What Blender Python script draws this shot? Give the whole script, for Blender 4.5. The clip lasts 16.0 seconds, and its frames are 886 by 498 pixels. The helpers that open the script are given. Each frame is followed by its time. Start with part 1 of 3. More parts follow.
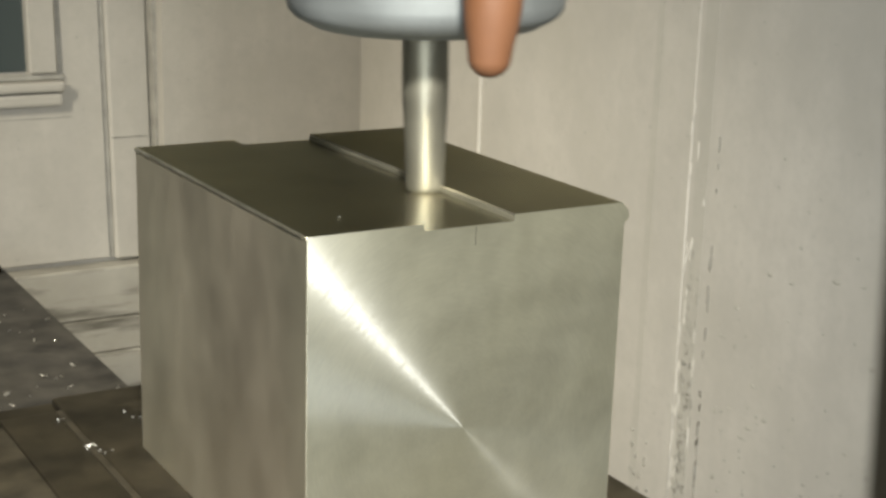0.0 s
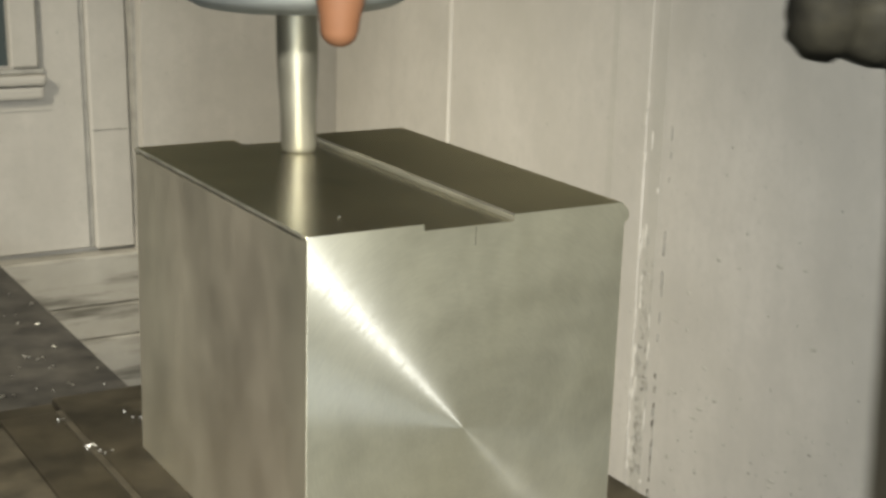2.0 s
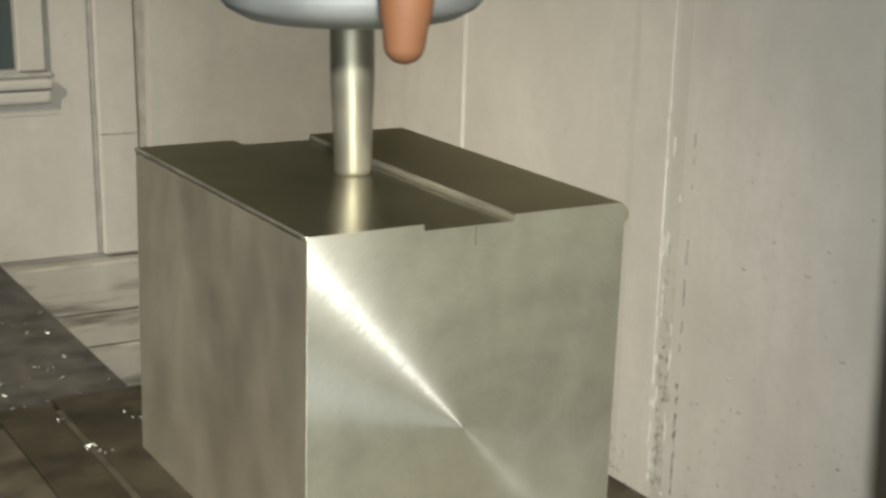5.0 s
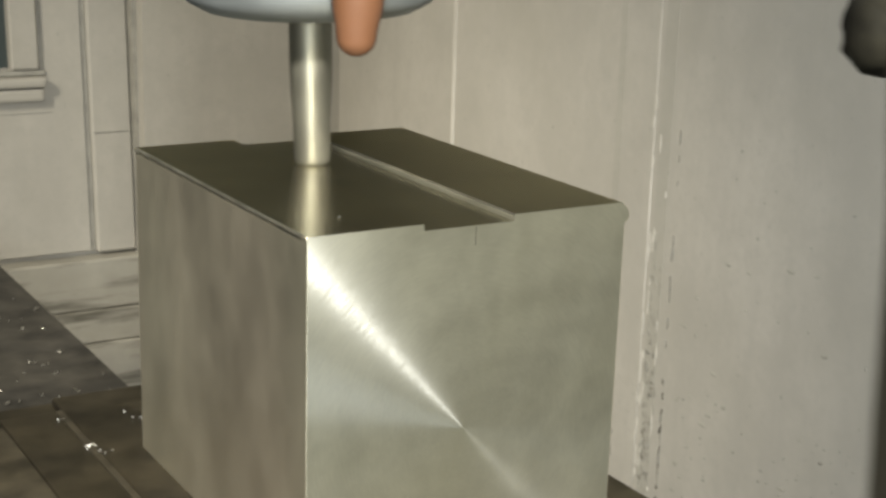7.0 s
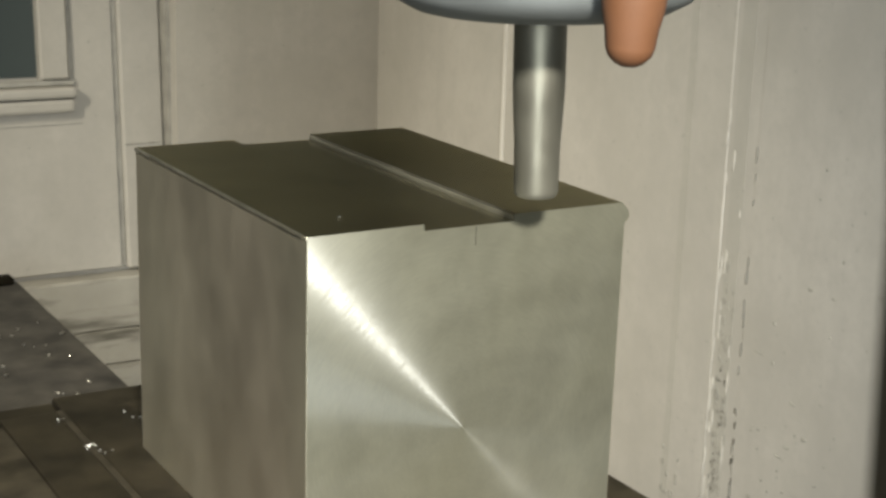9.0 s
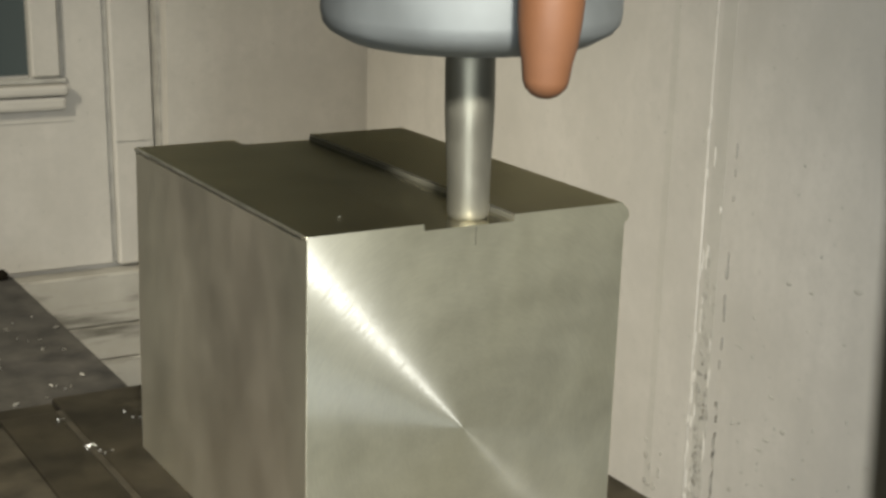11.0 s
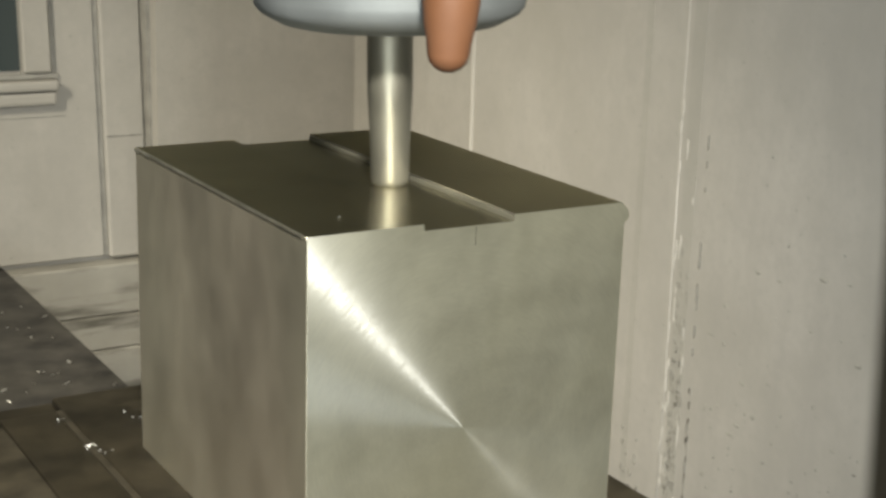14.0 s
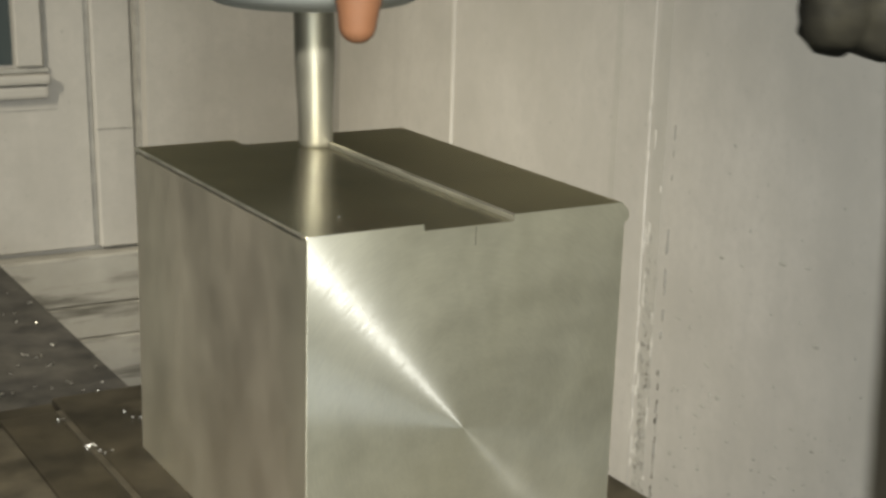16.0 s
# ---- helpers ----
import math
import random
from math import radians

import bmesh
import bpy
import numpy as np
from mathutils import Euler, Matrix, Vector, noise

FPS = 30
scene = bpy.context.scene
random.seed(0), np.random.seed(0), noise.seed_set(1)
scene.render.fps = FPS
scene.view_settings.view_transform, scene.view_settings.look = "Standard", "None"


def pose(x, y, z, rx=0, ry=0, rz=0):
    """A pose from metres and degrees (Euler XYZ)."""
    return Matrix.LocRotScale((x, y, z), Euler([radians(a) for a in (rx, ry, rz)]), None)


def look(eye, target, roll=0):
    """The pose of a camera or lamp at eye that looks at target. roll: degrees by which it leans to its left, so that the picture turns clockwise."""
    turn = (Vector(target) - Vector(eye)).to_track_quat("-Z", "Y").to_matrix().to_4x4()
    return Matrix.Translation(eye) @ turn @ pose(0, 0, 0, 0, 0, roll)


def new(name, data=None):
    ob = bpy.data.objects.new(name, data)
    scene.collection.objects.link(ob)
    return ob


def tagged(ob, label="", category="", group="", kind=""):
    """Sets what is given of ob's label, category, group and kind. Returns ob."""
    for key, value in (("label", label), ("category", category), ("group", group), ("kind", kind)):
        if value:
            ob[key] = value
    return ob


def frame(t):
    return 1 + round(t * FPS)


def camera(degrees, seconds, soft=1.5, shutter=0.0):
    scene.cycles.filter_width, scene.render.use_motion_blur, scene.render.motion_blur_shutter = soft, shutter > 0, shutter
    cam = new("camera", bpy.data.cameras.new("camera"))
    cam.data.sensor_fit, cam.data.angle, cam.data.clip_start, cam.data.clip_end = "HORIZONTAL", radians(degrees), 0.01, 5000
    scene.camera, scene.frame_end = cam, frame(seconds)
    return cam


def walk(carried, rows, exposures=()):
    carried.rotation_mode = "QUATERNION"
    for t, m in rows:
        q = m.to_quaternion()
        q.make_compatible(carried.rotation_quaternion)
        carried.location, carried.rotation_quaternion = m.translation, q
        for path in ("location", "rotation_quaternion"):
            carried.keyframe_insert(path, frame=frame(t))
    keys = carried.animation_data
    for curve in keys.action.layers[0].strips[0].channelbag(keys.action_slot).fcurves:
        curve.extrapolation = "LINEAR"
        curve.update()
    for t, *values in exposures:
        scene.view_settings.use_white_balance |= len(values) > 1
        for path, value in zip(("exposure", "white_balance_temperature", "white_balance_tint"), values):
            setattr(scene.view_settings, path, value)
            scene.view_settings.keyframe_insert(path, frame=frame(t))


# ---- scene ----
# A vertical mill cuts a slot in an aluminium block. The block, its fixture and the camera ride on the machine table;
# the spindle and the enclosure stay. World: the cutter's axis is x = y = 0, the block's top is z = 0.

# ---- camera and table travel ----
cam = camera(33.06, 16.0, soft=2.9, shutter=0.25)
cam.data.dof.use_dof = True               # a small webcam lens: its own rim is out of focus
cam.data.dof.focus_distance, cam.data.dof.aperture_fstop = 0.36, 150
EYE = (-0.1201, -0.2542, 0.0712)          # in the block's space (front left top corner)
TURN = (75.42, -1.62, -30.24)

# seconds; where the cutter stands on the block: along its width, along its length (mm); spindle lift (mm)
TRAVEL = [
    (0, 45.3, 34.4, 0.0), (0.1, 43.9, 9.6, 0.0), (0.2, 46.1, 1.2, 0.0), (0.3, 36.2, 9.9, 0.0), (0.4, 35.4, 29.0, 0.0),
    (0.5, 34.2, 44.3, 0.0), (0.6, 35.5, 67.3, 0.0), (0.7, 35.4, 86.1, 0.0), (0.8, 35.0, 103.1, 0.0), (0.9, 45.5, 110.6, 0.0),
    (1, 46.9, 92.6, 0.0), (1.1, 45.6, 72.8, 0.0), (1.2, 45.3, 54.8, 0.0), (1.3, 41.8, 40.5, 0.0), (1.4, 41.9, 24.0, 0.0),
    (1.5, 42.8, 7.2, 0.0), (1.6, 39.4, 13.7, 0.0), (1.7, 39.4, 33.2, 0.0), (1.8, 39.6, 54.2, 0.0), (1.9, 39.2, 72.1, 0.0),
    (2, 38.7, 87.8, 0.0), (2.1, 39.8, 104.8, 0.0), (2.2, 41.4, 87.1, 0.0), (2.3, 42.9, 72.0, 0.0), (2.4, 43.9, 53.4, 0.0),
    (2.5, 45.5, 54.0, 8.0), (2.6, 46.5, -3.4, 8.0), (2.7, 45.9, -10.0, 2.7), (2.8, 46.1, 2.0, 0.1), (2.9, 46.4, 21.8, 0.0),
    (3, 46.2, 39.2, 0.0), (3.1, 45.3, 55.2, 0.0), (3.2, 46.2, 78.7, 0.0), (3.3, 47.0, 94.9, 0.0), (3.4, 37.4, 105.7, 0.0),
    (3.5, 35.1, 97.4, 0.0), (3.6, 35.8, 79.7, 0.0), (3.7, 35.9, 61.4, 0.0), (3.8, 35.4, 42.6, 0.0), (3.9, 35.2, 24.2, 0.0),
    (4, 35.0, 5.3, 0.0), (4.1, 50.1, 8.4, 0.0), (4.2, 48.3, 24.9, 0.0), (4.3, 46.3, 44.0, 0.0), (4.4, 45.0, 47.0, 0.0),
    (4.5, 43.5, 29.0, 0.0), (4.6, 42.0, 11.0, 0.0), (4.7, 39.2, 9.0, 0.0), (4.8, 38.3, 24.0, 0.0), (4.9, 38.3, 41.0, 0.0),
    (5, 38.7, 57.4, 0.0), (5.1, 38.4, 74.8, 0.0), (5.2, 39.1, 93.9, 0.0), (5.3, 40.9, 96.7, 0.0), (5.4, 42.2, 81.5, 0.0),
    (5.5, 42.5, 63.1, 0.0), (5.6, 44.3, 54.1, 4.8), (5.7, 45.7, 31.1, 8.0), (5.8, 46.1, 0.6, 5.0), (5.9, 45.8, -4.9, 1.2),
    (6, 43.8, 4.0, 0.0), (6.1, 44.0, 23.5, 0.0), (6.2, 44.8, 44.9, 0.0), (6.3, 45.3, 43.7, 0.0), (6.4, 45.8, 27.0, 0.0),
    (6.5, 45.6, 6.9, 0.0), (6.6, 40.0, 6.0, 0.0), (6.7, 37.8, 20.7, 0.0), (6.8, 35.5, 35.1, 0.0), (6.9, 35.3, 53.3, 0.0),
    (7, 34.9, 71.9, 0.0), (7.1, 35.4, 92.7, 0.0), (7.2, 35.6, 110.8, 0.0), (7.3, 46.9, 102.0, 0.0), (7.4, 46.3, 81.8, 0.0),
    (7.5, 45.5, 63.3, 0.0), (7.6, 43.2, 53.3, 0.0), (7.7, 42.8, 36.5, 0.0), (7.8, 41.4, 14.4, 0.0), (7.9, 39.5, 6.2, 0.0),
    (8, 37.6, 21.4, 0.0), (8.1, 38.0, 41.1, 0.0), (8.2, 37.2, 58.2, 0.0), (8.3, 37.0, 76.4, 0.0), (8.4, 38.6, 98.2, 0.0),
    (8.5, 42.2, 98.6, 0.0), (8.6, 42.2, 76.9, 0.0), (8.7, 42.7, 59.5, 0.0), (8.8, 45.2, 54.2, 1.0), (8.9, 44.7, 24.4, 8.0),
    (9, 44.9, -11.2, 8.0), (9.1, 45.3, -8.0, 0.3), (9.2, 45.5, 8.5, 0.0), (9.3, 46.0, 28.8, 0.0), (9.4, 45.5, 45.6, 0.0),
    (9.5, 45.1, 64.6, 0.0), (9.6, 45.3, 85.2, 0.0), (9.7, 43.2, 99.2, 0.0), (9.8, 36.5, 102.4, 0.0), (9.9, 35.8, 90.3, 0.0),
    (10, 36.1, 72.4, 0.0), (10.1, 35.8, 53.8, 0.0), (10.2, 35.3, 35.2, 0.0), (10.3, 35.2, 16.7, 0.0), (10.4, 41.0, 6.6, 0.0),
    (10.5, 49.5, 15.0, 0.0), (10.6, 47.2, 33.2, 0.0), (10.7, 45.7, 50.0, 0.0), (10.8, 44.4, 39.8, 0.0), (10.9, 42.7, 21.8, 0.0),
    (11, 40.7, 7.7, 0.0), (11.1, 38.8, 15.0, 0.0), (11.2, 38.6, 30.8, 0.0), (11.3, 39.0, 48.1, 0.0), (11.4, 38.3, 63.6, 0.0),
    (11.5, 38.2, 82.3, 0.0), (11.6, 39.5, 101.6, 0.0), (11.7, 41.8, 93.4, 0.0), (11.8, 42.5, 73.6, 0.0), (11.9, 43.2, 56.1, 0.0),
    (12, 45.7, 52.8, 8.0), (12.1, 46.1, 16.6, 8.0), (12.2, 46.2, -10.0, 3.0), (12.3, 45.5, -1.5, 0.0), (12.4, 43.4, 7.6, 0.0),
    (12.5, 44.9, 34.1, 0.0), (12.6, 45.3, 52.1, 0.0), (12.7, 45.4, 35.3, 0.0), (12.8, 45.2, 13.4, 0.0), (12.9, 47.6, 2.7, 0.0),
    (13, 33.5, 5.0, 0.0), (13.1, 33.7, 24.8, 0.0), (13.2, 34.7, 40.6, 0.0), (13.3, 36.9, 66.7, 0.0), (13.4, 36.4, 85.5, 0.0),
    (13.5, 34.3, 97.5, 0.0), (13.6, 43.6, 107.7, 0.0), (13.7, 44.5, 89.2, 0.0), (13.8, 45.5, 72.6, 0.0), (13.9, 44.9, 54.4, 0.0),
    (14, 41.2, 43.5, 0.0), (14.1, 40.3, 20.1, 0.0), (14.2, 40.2, 5.5, 0.0), (14.3, 38.3, 11.5, 0.0), (14.4, 37.6, 28.2, 0.0),
    (14.5, 37.5, 48.6, 0.0), (14.6, 37.3, 66.9, 0.0), (14.7, 37.7, 85.5, 0.0), (14.8, 39.5, 105.0, 0.0), (14.9, 41.3, 90.1, 0.0),
    (15, 41.8, 71.5, 0.0), (15.1, 43.0, 53.3, 0.0), (15.2, 45.0, 54.2, 8.0), (15.3, 45.2, 0.0, 8.0), (15.4, 45.1, -10.5, 2.9),
    (15.5, 44.4, -0.8, 0.0), (15.6, 44.4, 17.3, 0.0), (15.7, 44.5, 34.9, 0.0), (15.8, 45.3, 54.8, 0.0), (15.9, 45.7, 74.8, 0.0),
    (16, 45.7, 92.5, 0.0),
]


def riding(place, turn=(0, 0, 0)):
    return [(t, pose(place[0] - x / 1000, place[1] - y / 1000, place[2], *turn)) for t, x, y, lift in TRAVEL]


def camera_rows():
    rows = []
    for t, x, y, lift in TRAVEL:
        # one knock shakes the camera arm at 2.5 s
        a, b, c = (0.33, 0.27, -0.09) if t == 2.5 else (0, 0, 0)
        rows.append((t, pose(EYE[0] - x / 1000, EYE[1] - y / 1000, EYE[2], TURN[0] + a, TURN[1] + b, TURN[2] + c)))
    return rows


walk(cam, camera_rows(), exposures=[(0, -0.12), (4.2, -0.12), (6.3, -0.30), (16, -0.30)])

# ---- light: a work lamp, an added side lamp and a cool front lamp ----
world = bpy.data.worlds.new("world")
world.use_nodes = True
world.node_tree.nodes["Background"].inputs[0].default_value = (0.9, 0.95, 1.0, 1)
world.node_tree.nodes["Background"].inputs[1].default_value = 0.02
scene.world = world


def lamp(name, eye, target, size, power, colour, spread=180, shape="RECTANGLE"):
    data = bpy.data.lights.new(name, "AREA")
    data.shape, data.size, data.size_y = shape, size[0], size[1]
    data.energy, data.color, data.spread = power, colour, radians(spread)
    ob = new(name, data)
    ob.matrix_world = look(eye, target)
    return ob


# the machine's work lamp, above and behind the camera
lamp("unseen_lamp", (-0.27, -0.60, 0.385), (0.64, 0.87, -0.50), (0.07, 0.05), 3.5, (1.0, 0.99, 0.915), 62)
# added fill from the left that brightens the right wall; no known source
lamp("unseen_lamp", (-0.68, 0.62, 0.50), (0.65, 1.12, -0.55), (0.08, 0.34), 3.1, (1.0, 0.92, 0.74), 54)
# cool lamp for the bluish glow on the block; its door window is assumed
lamp("cool_front_lamp", (-0.48, -0.735, 0.01), (0.0, 0.0, -0.03), (0.30, 0.38), 1.9, (0.86, 0.94, 0.95), 90, "ELLIPSE")


# ---- materials ----
def material(name):
    m = bpy.data.materials.new(name)
    m.use_nodes = True
    n = m.node_tree
    return m, n, n.nodes["Principled BSDF"]


def noise_tex(n, scale, detail=4, rough=0.6, stretch=(1, 1, 1), coord="Object"):
    co = n.nodes.new("ShaderNodeTexCoord")
    mp = n.nodes.new("ShaderNodeMapping")
    mp.inputs["Scale"].default_value = stretch
    tx = n.nodes.new("ShaderNodeTexNoise")
    tx.inputs["Scale"].default_value = scale
    tx.inputs["Detail"].default_value = detail
    tx.inputs["Roughness"].default_value = rough
    n.links.new(co.outputs[coord], mp.inputs[0])
    n.links.new(mp.outputs[0], tx.inputs["Vector"])
    return tx.outputs["Fac"]


def ramp(n, fac, stops):
    r = n.nodes.new("ShaderNodeValToRGB")
    el = r.color_ramp.elements
    while len(el) < len(stops):
        el.new(0.5)
    for e, (at, c) in zip(el, stops):
        e.position = at
        e.color = (*c, 1) if isinstance(c, tuple) else (c, c, c, 1)
    n.links.new(fac, r.inputs[0])
    return r.outputs[0]


def mix(n, fac, a, b, mode="MIX"):
    x = n.nodes.new("ShaderNodeMix")
    x.data_type, x.blend_type = "RGBA", mode
    for k, v in ((0, fac), (6, a), (7, b)):
        if hasattr(v, "links"):
            n.links.new(v, x.inputs[k])
        else:
            x.inputs[k].default_value = v if not isinstance(v, tuple) else (*v, 1)
    return x.outputs[2]


def bump(n, bsdf, fac, strength, distance):
    b = n.nodes.new("ShaderNodeBump")
    b.inputs["Strength"].default_value = strength
    b.inputs["Distance"].default_value = distance
    n.links.new(fac, b.inputs["Height"])
    n.links.new(b.outputs[0], bsdf.inputs["Normal"])


def painted_sheet(name, base, stain, rough=0.45, smears=False):
    """White painted sheet steel with oily stains and specks of swarf."""
    m, n, b = material(name)
    big = ramp(n, noise_tex(n, 5, 6, 0.65), [(0.35, 0.0), (0.75, 1.0)])
    col = mix(n, big, base, stain)
    smudge = ramp(n, noise_tex(n, 22, 6, 0.7), [(0.5, 0.0), (0.8, 0.5)])
    col = mix(n, smudge, col, tuple(c * 0.7 for c in base))
    mottle = ramp(n, noise_tex(n, 85, 5, 0.7), [(0.46, 0.0), (0.72, 0.55)])
    col = mix(n, mottle, col, tuple(c * 0.8 for c in base))
    runs = ramp(n, noise_tex(n, 30, 4, 0.6, (1, 1, 0.12)), [(0.45, 0.0), (0.8, 0.7)])
    col = mix(n, runs, col, tuple(c * 0.8 for c in base))
    if smears:
        wipe = ramp(n, noise_tex(n, 9, 5, 0.6, (0.55, 1, 4.5)), [(0.48, 0.0), (0.62, 0.95)])
        col = mix(n, wipe, col, tuple(c * 0.45 for c in stain))
    specks = ramp(n, noise_tex(n, 170, 3, 0.6), [(0.70, 0.0), (0.75, 0.5)])
    col = mix(n, specks, col, (0.15, 0.14, 0.12))
    n.links.new(col, b.inputs["Base Color"])
    n.links.new(ramp(n, noise_tex(n, 12, 4), [(0.3, rough - 0.12), (0.7, rough + 0.15)]), b.inputs["Roughness"])
    bump(n, b, noise_tex(n, 60, 4), 0.15, 0.001)
    return m


def plain(name, base, rough, metal=0.0, vary=0.25, scale=40, stretch=(1, 1, 1), relief=0.2):
    m, n, b = material(name)
    f = noise_tex(n, scale, 5, 0.6, stretch)
    col = mix(n, ramp(n, f, [(0.3, 0.0), (0.7, 1.0)]), tuple(c * (1 - vary) for c in base), tuple(min(1, c * (1 + vary)) for c in base))
    n.links.new(col, b.inputs["Base Color"])
    b.inputs["Metallic"].default_value = metal
    n.links.new(ramp(n, noise_tex(n, scale * 0.6, 4), [(0.3, max(0.02, rough * 0.75)), (0.7, min(1, rough * 1.25))]), b.inputs["Roughness"])
    if relief:
        bump(n, b, f, relief, 0.0004)
    return m


def faced_metal(name):
    """Aluminium faced on a lathe: concentric tool marks round the object's origin."""
    m, n, b = material(name)
    co = n.nodes.new("ShaderNodeTexCoord")
    flat = n.nodes.new("ShaderNodeVectorMath")
    flat.operation = "MULTIPLY"
    flat.inputs[1].default_value = (1, 0, 1)
    n.links.new(co.outputs["Object"], flat.inputs[0])
    dist = n.nodes.new("ShaderNodeVectorMath")
    dist.operation = "LENGTH"
    n.links.new(flat.outputs[0], dist.inputs[0])
    # short arcs: noise laid out by radius and angle
    xyz = n.nodes.new("ShaderNodeSeparateXYZ")
    n.links.new(flat.outputs[0], xyz.inputs[0])
    angle = n.nodes.new("ShaderNodeMath")
    angle.operation = "ARCTAN2"
    n.links.new(xyz.outputs["Z"], angle.inputs[0])
    n.links.new(xyz.outputs["X"], angle.inputs[1])
    polar = n.nodes.new("ShaderNodeCombineXYZ")
    n.links.new(dist.outputs["Value"], polar.inputs["X"])
    arc = n.nodes.new("ShaderNodeMath")
    arc.operation = "MULTIPLY"
    arc.inputs[1].default_value = 0.0030
    n.links.new(angle.outputs[0], arc.inputs[0])
    n.links.new(arc.outputs[0], polar.inputs["Y"])
    rings = n.nodes.new("ShaderNodeTexNoise")
    rings.inputs["Scale"].default_value = 2500
    rings.inputs["Detail"].default_value = 3
    rings.inputs["Roughness"].default_value = 0.65
    n.links.new(polar.outputs[0], rings.inputs["Vector"])
    cloud = noise_tex(n, 24, 6, 0.65)
    col = mix(n, ramp(n, cloud, [(0.35, 0.0), (0.65, 1.0)]), (0.74, 0.712, 0.55), (0.56, 0.535, 0.395))
    col = mix(n, ramp(n, rings.outputs["Fac"], [(0.42, 0.0), (0.68, 0.16)]), col, (0.46, 0.44, 0.33))
    b.inputs["Base Color"].default_value = (0.80, 0.80, 0.77, 1)
    b.inputs["Metallic"].default_value = 1
    n.links.new(ramp(n, rings.outputs["Fac"], [(0.3, 0.21), (0.7, 0.28)]), b.inputs["Roughness"])
    b.inputs["Anisotropic"].default_value = 1.0
    b.inputs["Anisotropic Rotation"].default_value = 0.25
    # the marks run round the centre of the face
    tan = n.nodes.new("ShaderNodeVectorMath")
    tan.operation = "CROSS_PRODUCT"
    tan.inputs[0].default_value = (0, 1, 0)
    n.links.new(flat.outputs[0], tan.inputs[1])
    unit = n.nodes.new("ShaderNodeVectorMath")
    unit.operation = "NORMALIZE"
    n.links.new(tan.outputs[0], unit.inputs[0])
    n.links.new(unit.outputs[0], b.inputs["Tangent"])
    # the marks are shallow cones: their flanks tip outwards
    out = n.nodes.new("ShaderNodeVectorMath")
    out.operation = "NORMALIZE"
    n.links.new(flat.outputs[0], out.inputs[0])
    tip = n.nodes.new("ShaderNodeVectorMath")
    tip.operation = "MULTIPLY_ADD"
    n.links.new(ramp(n, rings.outputs["Fac"], [(0.30, (0.192, 0.0, 0.192)), (0.70, (0.228, 0.0, 0.228))]), tip.inputs[1])
    n.links.new(out.outputs[0], tip.inputs[0])
    geo = n.nodes.new("ShaderNodeNewGeometry")
    n.links.new(geo.outputs["Normal"], tip.inputs[2])
    level = n.nodes.new("ShaderNodeVectorMath")
    level.operation = "NORMALIZE"
    n.links.new(tip.outputs[0], level.inputs[0])
    n.links.new(level.outputs[0], b.inputs["Normal"])
    # between the marks the metal is matt and cloudy
    matt = n.nodes.new("ShaderNodeBsdfPrincipled")
    n.links.new(col, matt.inputs["Base Color"])
    matt.inputs["Metallic"].default_value = 1
    n.links.new(ramp(n, noise_tex(n, 30, 5, 0.6), [(0.3, 0.43), (0.7, 0.50)]), matt.inputs["Roughness"])
    # coarser marks among the fine ones spread the light wider round the centre
    broad = n.nodes.new("ShaderNodeBsdfPrincipled")
    broad.inputs["Base Color"].default_value = (0.70, 0.71, 0.66, 1)
    broad.inputs["Metallic"].default_value = 1
    broad.inputs["Roughness"].default_value = 0.44
    broad.inputs["Anisotropic"].default_value = 0.75
    broad.inputs["Anisotropic Rotation"].default_value = 0.25
    n.links.new(unit.outputs[0], broad.inputs["Tangent"])
    n.links.new(level.outputs[0], broad.inputs["Normal"])
    dull = n.nodes.new("ShaderNodeMixShader")
    dull.inputs[0].default_value = 0.06
    n.links.new(matt.outputs[0], dull.inputs[1])
    n.links.new(broad.outputs[0], dull.inputs[2])
    both = n.nodes.new("ShaderNodeMixShader")
    n.links.new(ramp(n, rings.outputs["Fac"], [(0.30, 0.93), (0.70, 0.89)]), both.inputs[0])
    n.links.new(b.outputs[0], both.inputs[1])
    n.links.new(dull.outputs[0], both.inputs[2])
    n.links.new(both.outputs[0], n.nodes["Material Output"].inputs["Surface"])
    return m


def milled_metal(name, base, rough, stretch, scale=60, vary=0.22, patch=17, stain=None, metal=1.0, grain=5, drawn=(1, 1, 0.75)):
    """Milled aluminium with fine parallel marks and a thin film of coolant."""
    m, n, b = material(name)
    marks = noise_tex(n, scale * 12, 3, 0.6, stretch)
    cloud = noise_tex(n, patch, grain, 0.55, drawn)
    col = mix(n, ramp(n, cloud, [(0.35, 0.0), (0.68, 1.0)]), base, stain or tuple(c * 0.62 for c in base))
    n.links.new(col, b.inputs["Base Color"])
    b.inputs["Metallic"].default_value = metal
    n.links.new(ramp(n, marks, [(0.3, rough * (1 - vary)), (0.7, rough * (1 + vary))]), b.inputs["Roughness"])
    bump(n, b, noise_tex(n, 900, 3, 0.6, stretch), 0.012, 0.00003)
    return m


WHITE = painted_sheet("white_painted_sheet", (0.50, 0.478, 0.436), (0.38, 0.363, 0.322))
DIRTY = painted_sheet("stained_white_sheet", (0.44, 0.425, 0.38), (0.27, 0.255, 0.21), smears=True)
# colours the window seals, and stands in for shade in the hatch's gaps
SEAL_AND_SHADE = plain("grey_seal_and_gap_shade", (0.33, 0.32, 0.29), 0.6, vary=0.18, scale=50)
SEALANT = plain("dirty_sealant", (0.29, 0.28, 0.25), 0.6, vary=0.4, scale=120)
STAIN = plain("faint_oil_stain", (0.37, 0.355, 0.315), 0.55, vary=0.2, scale=140)
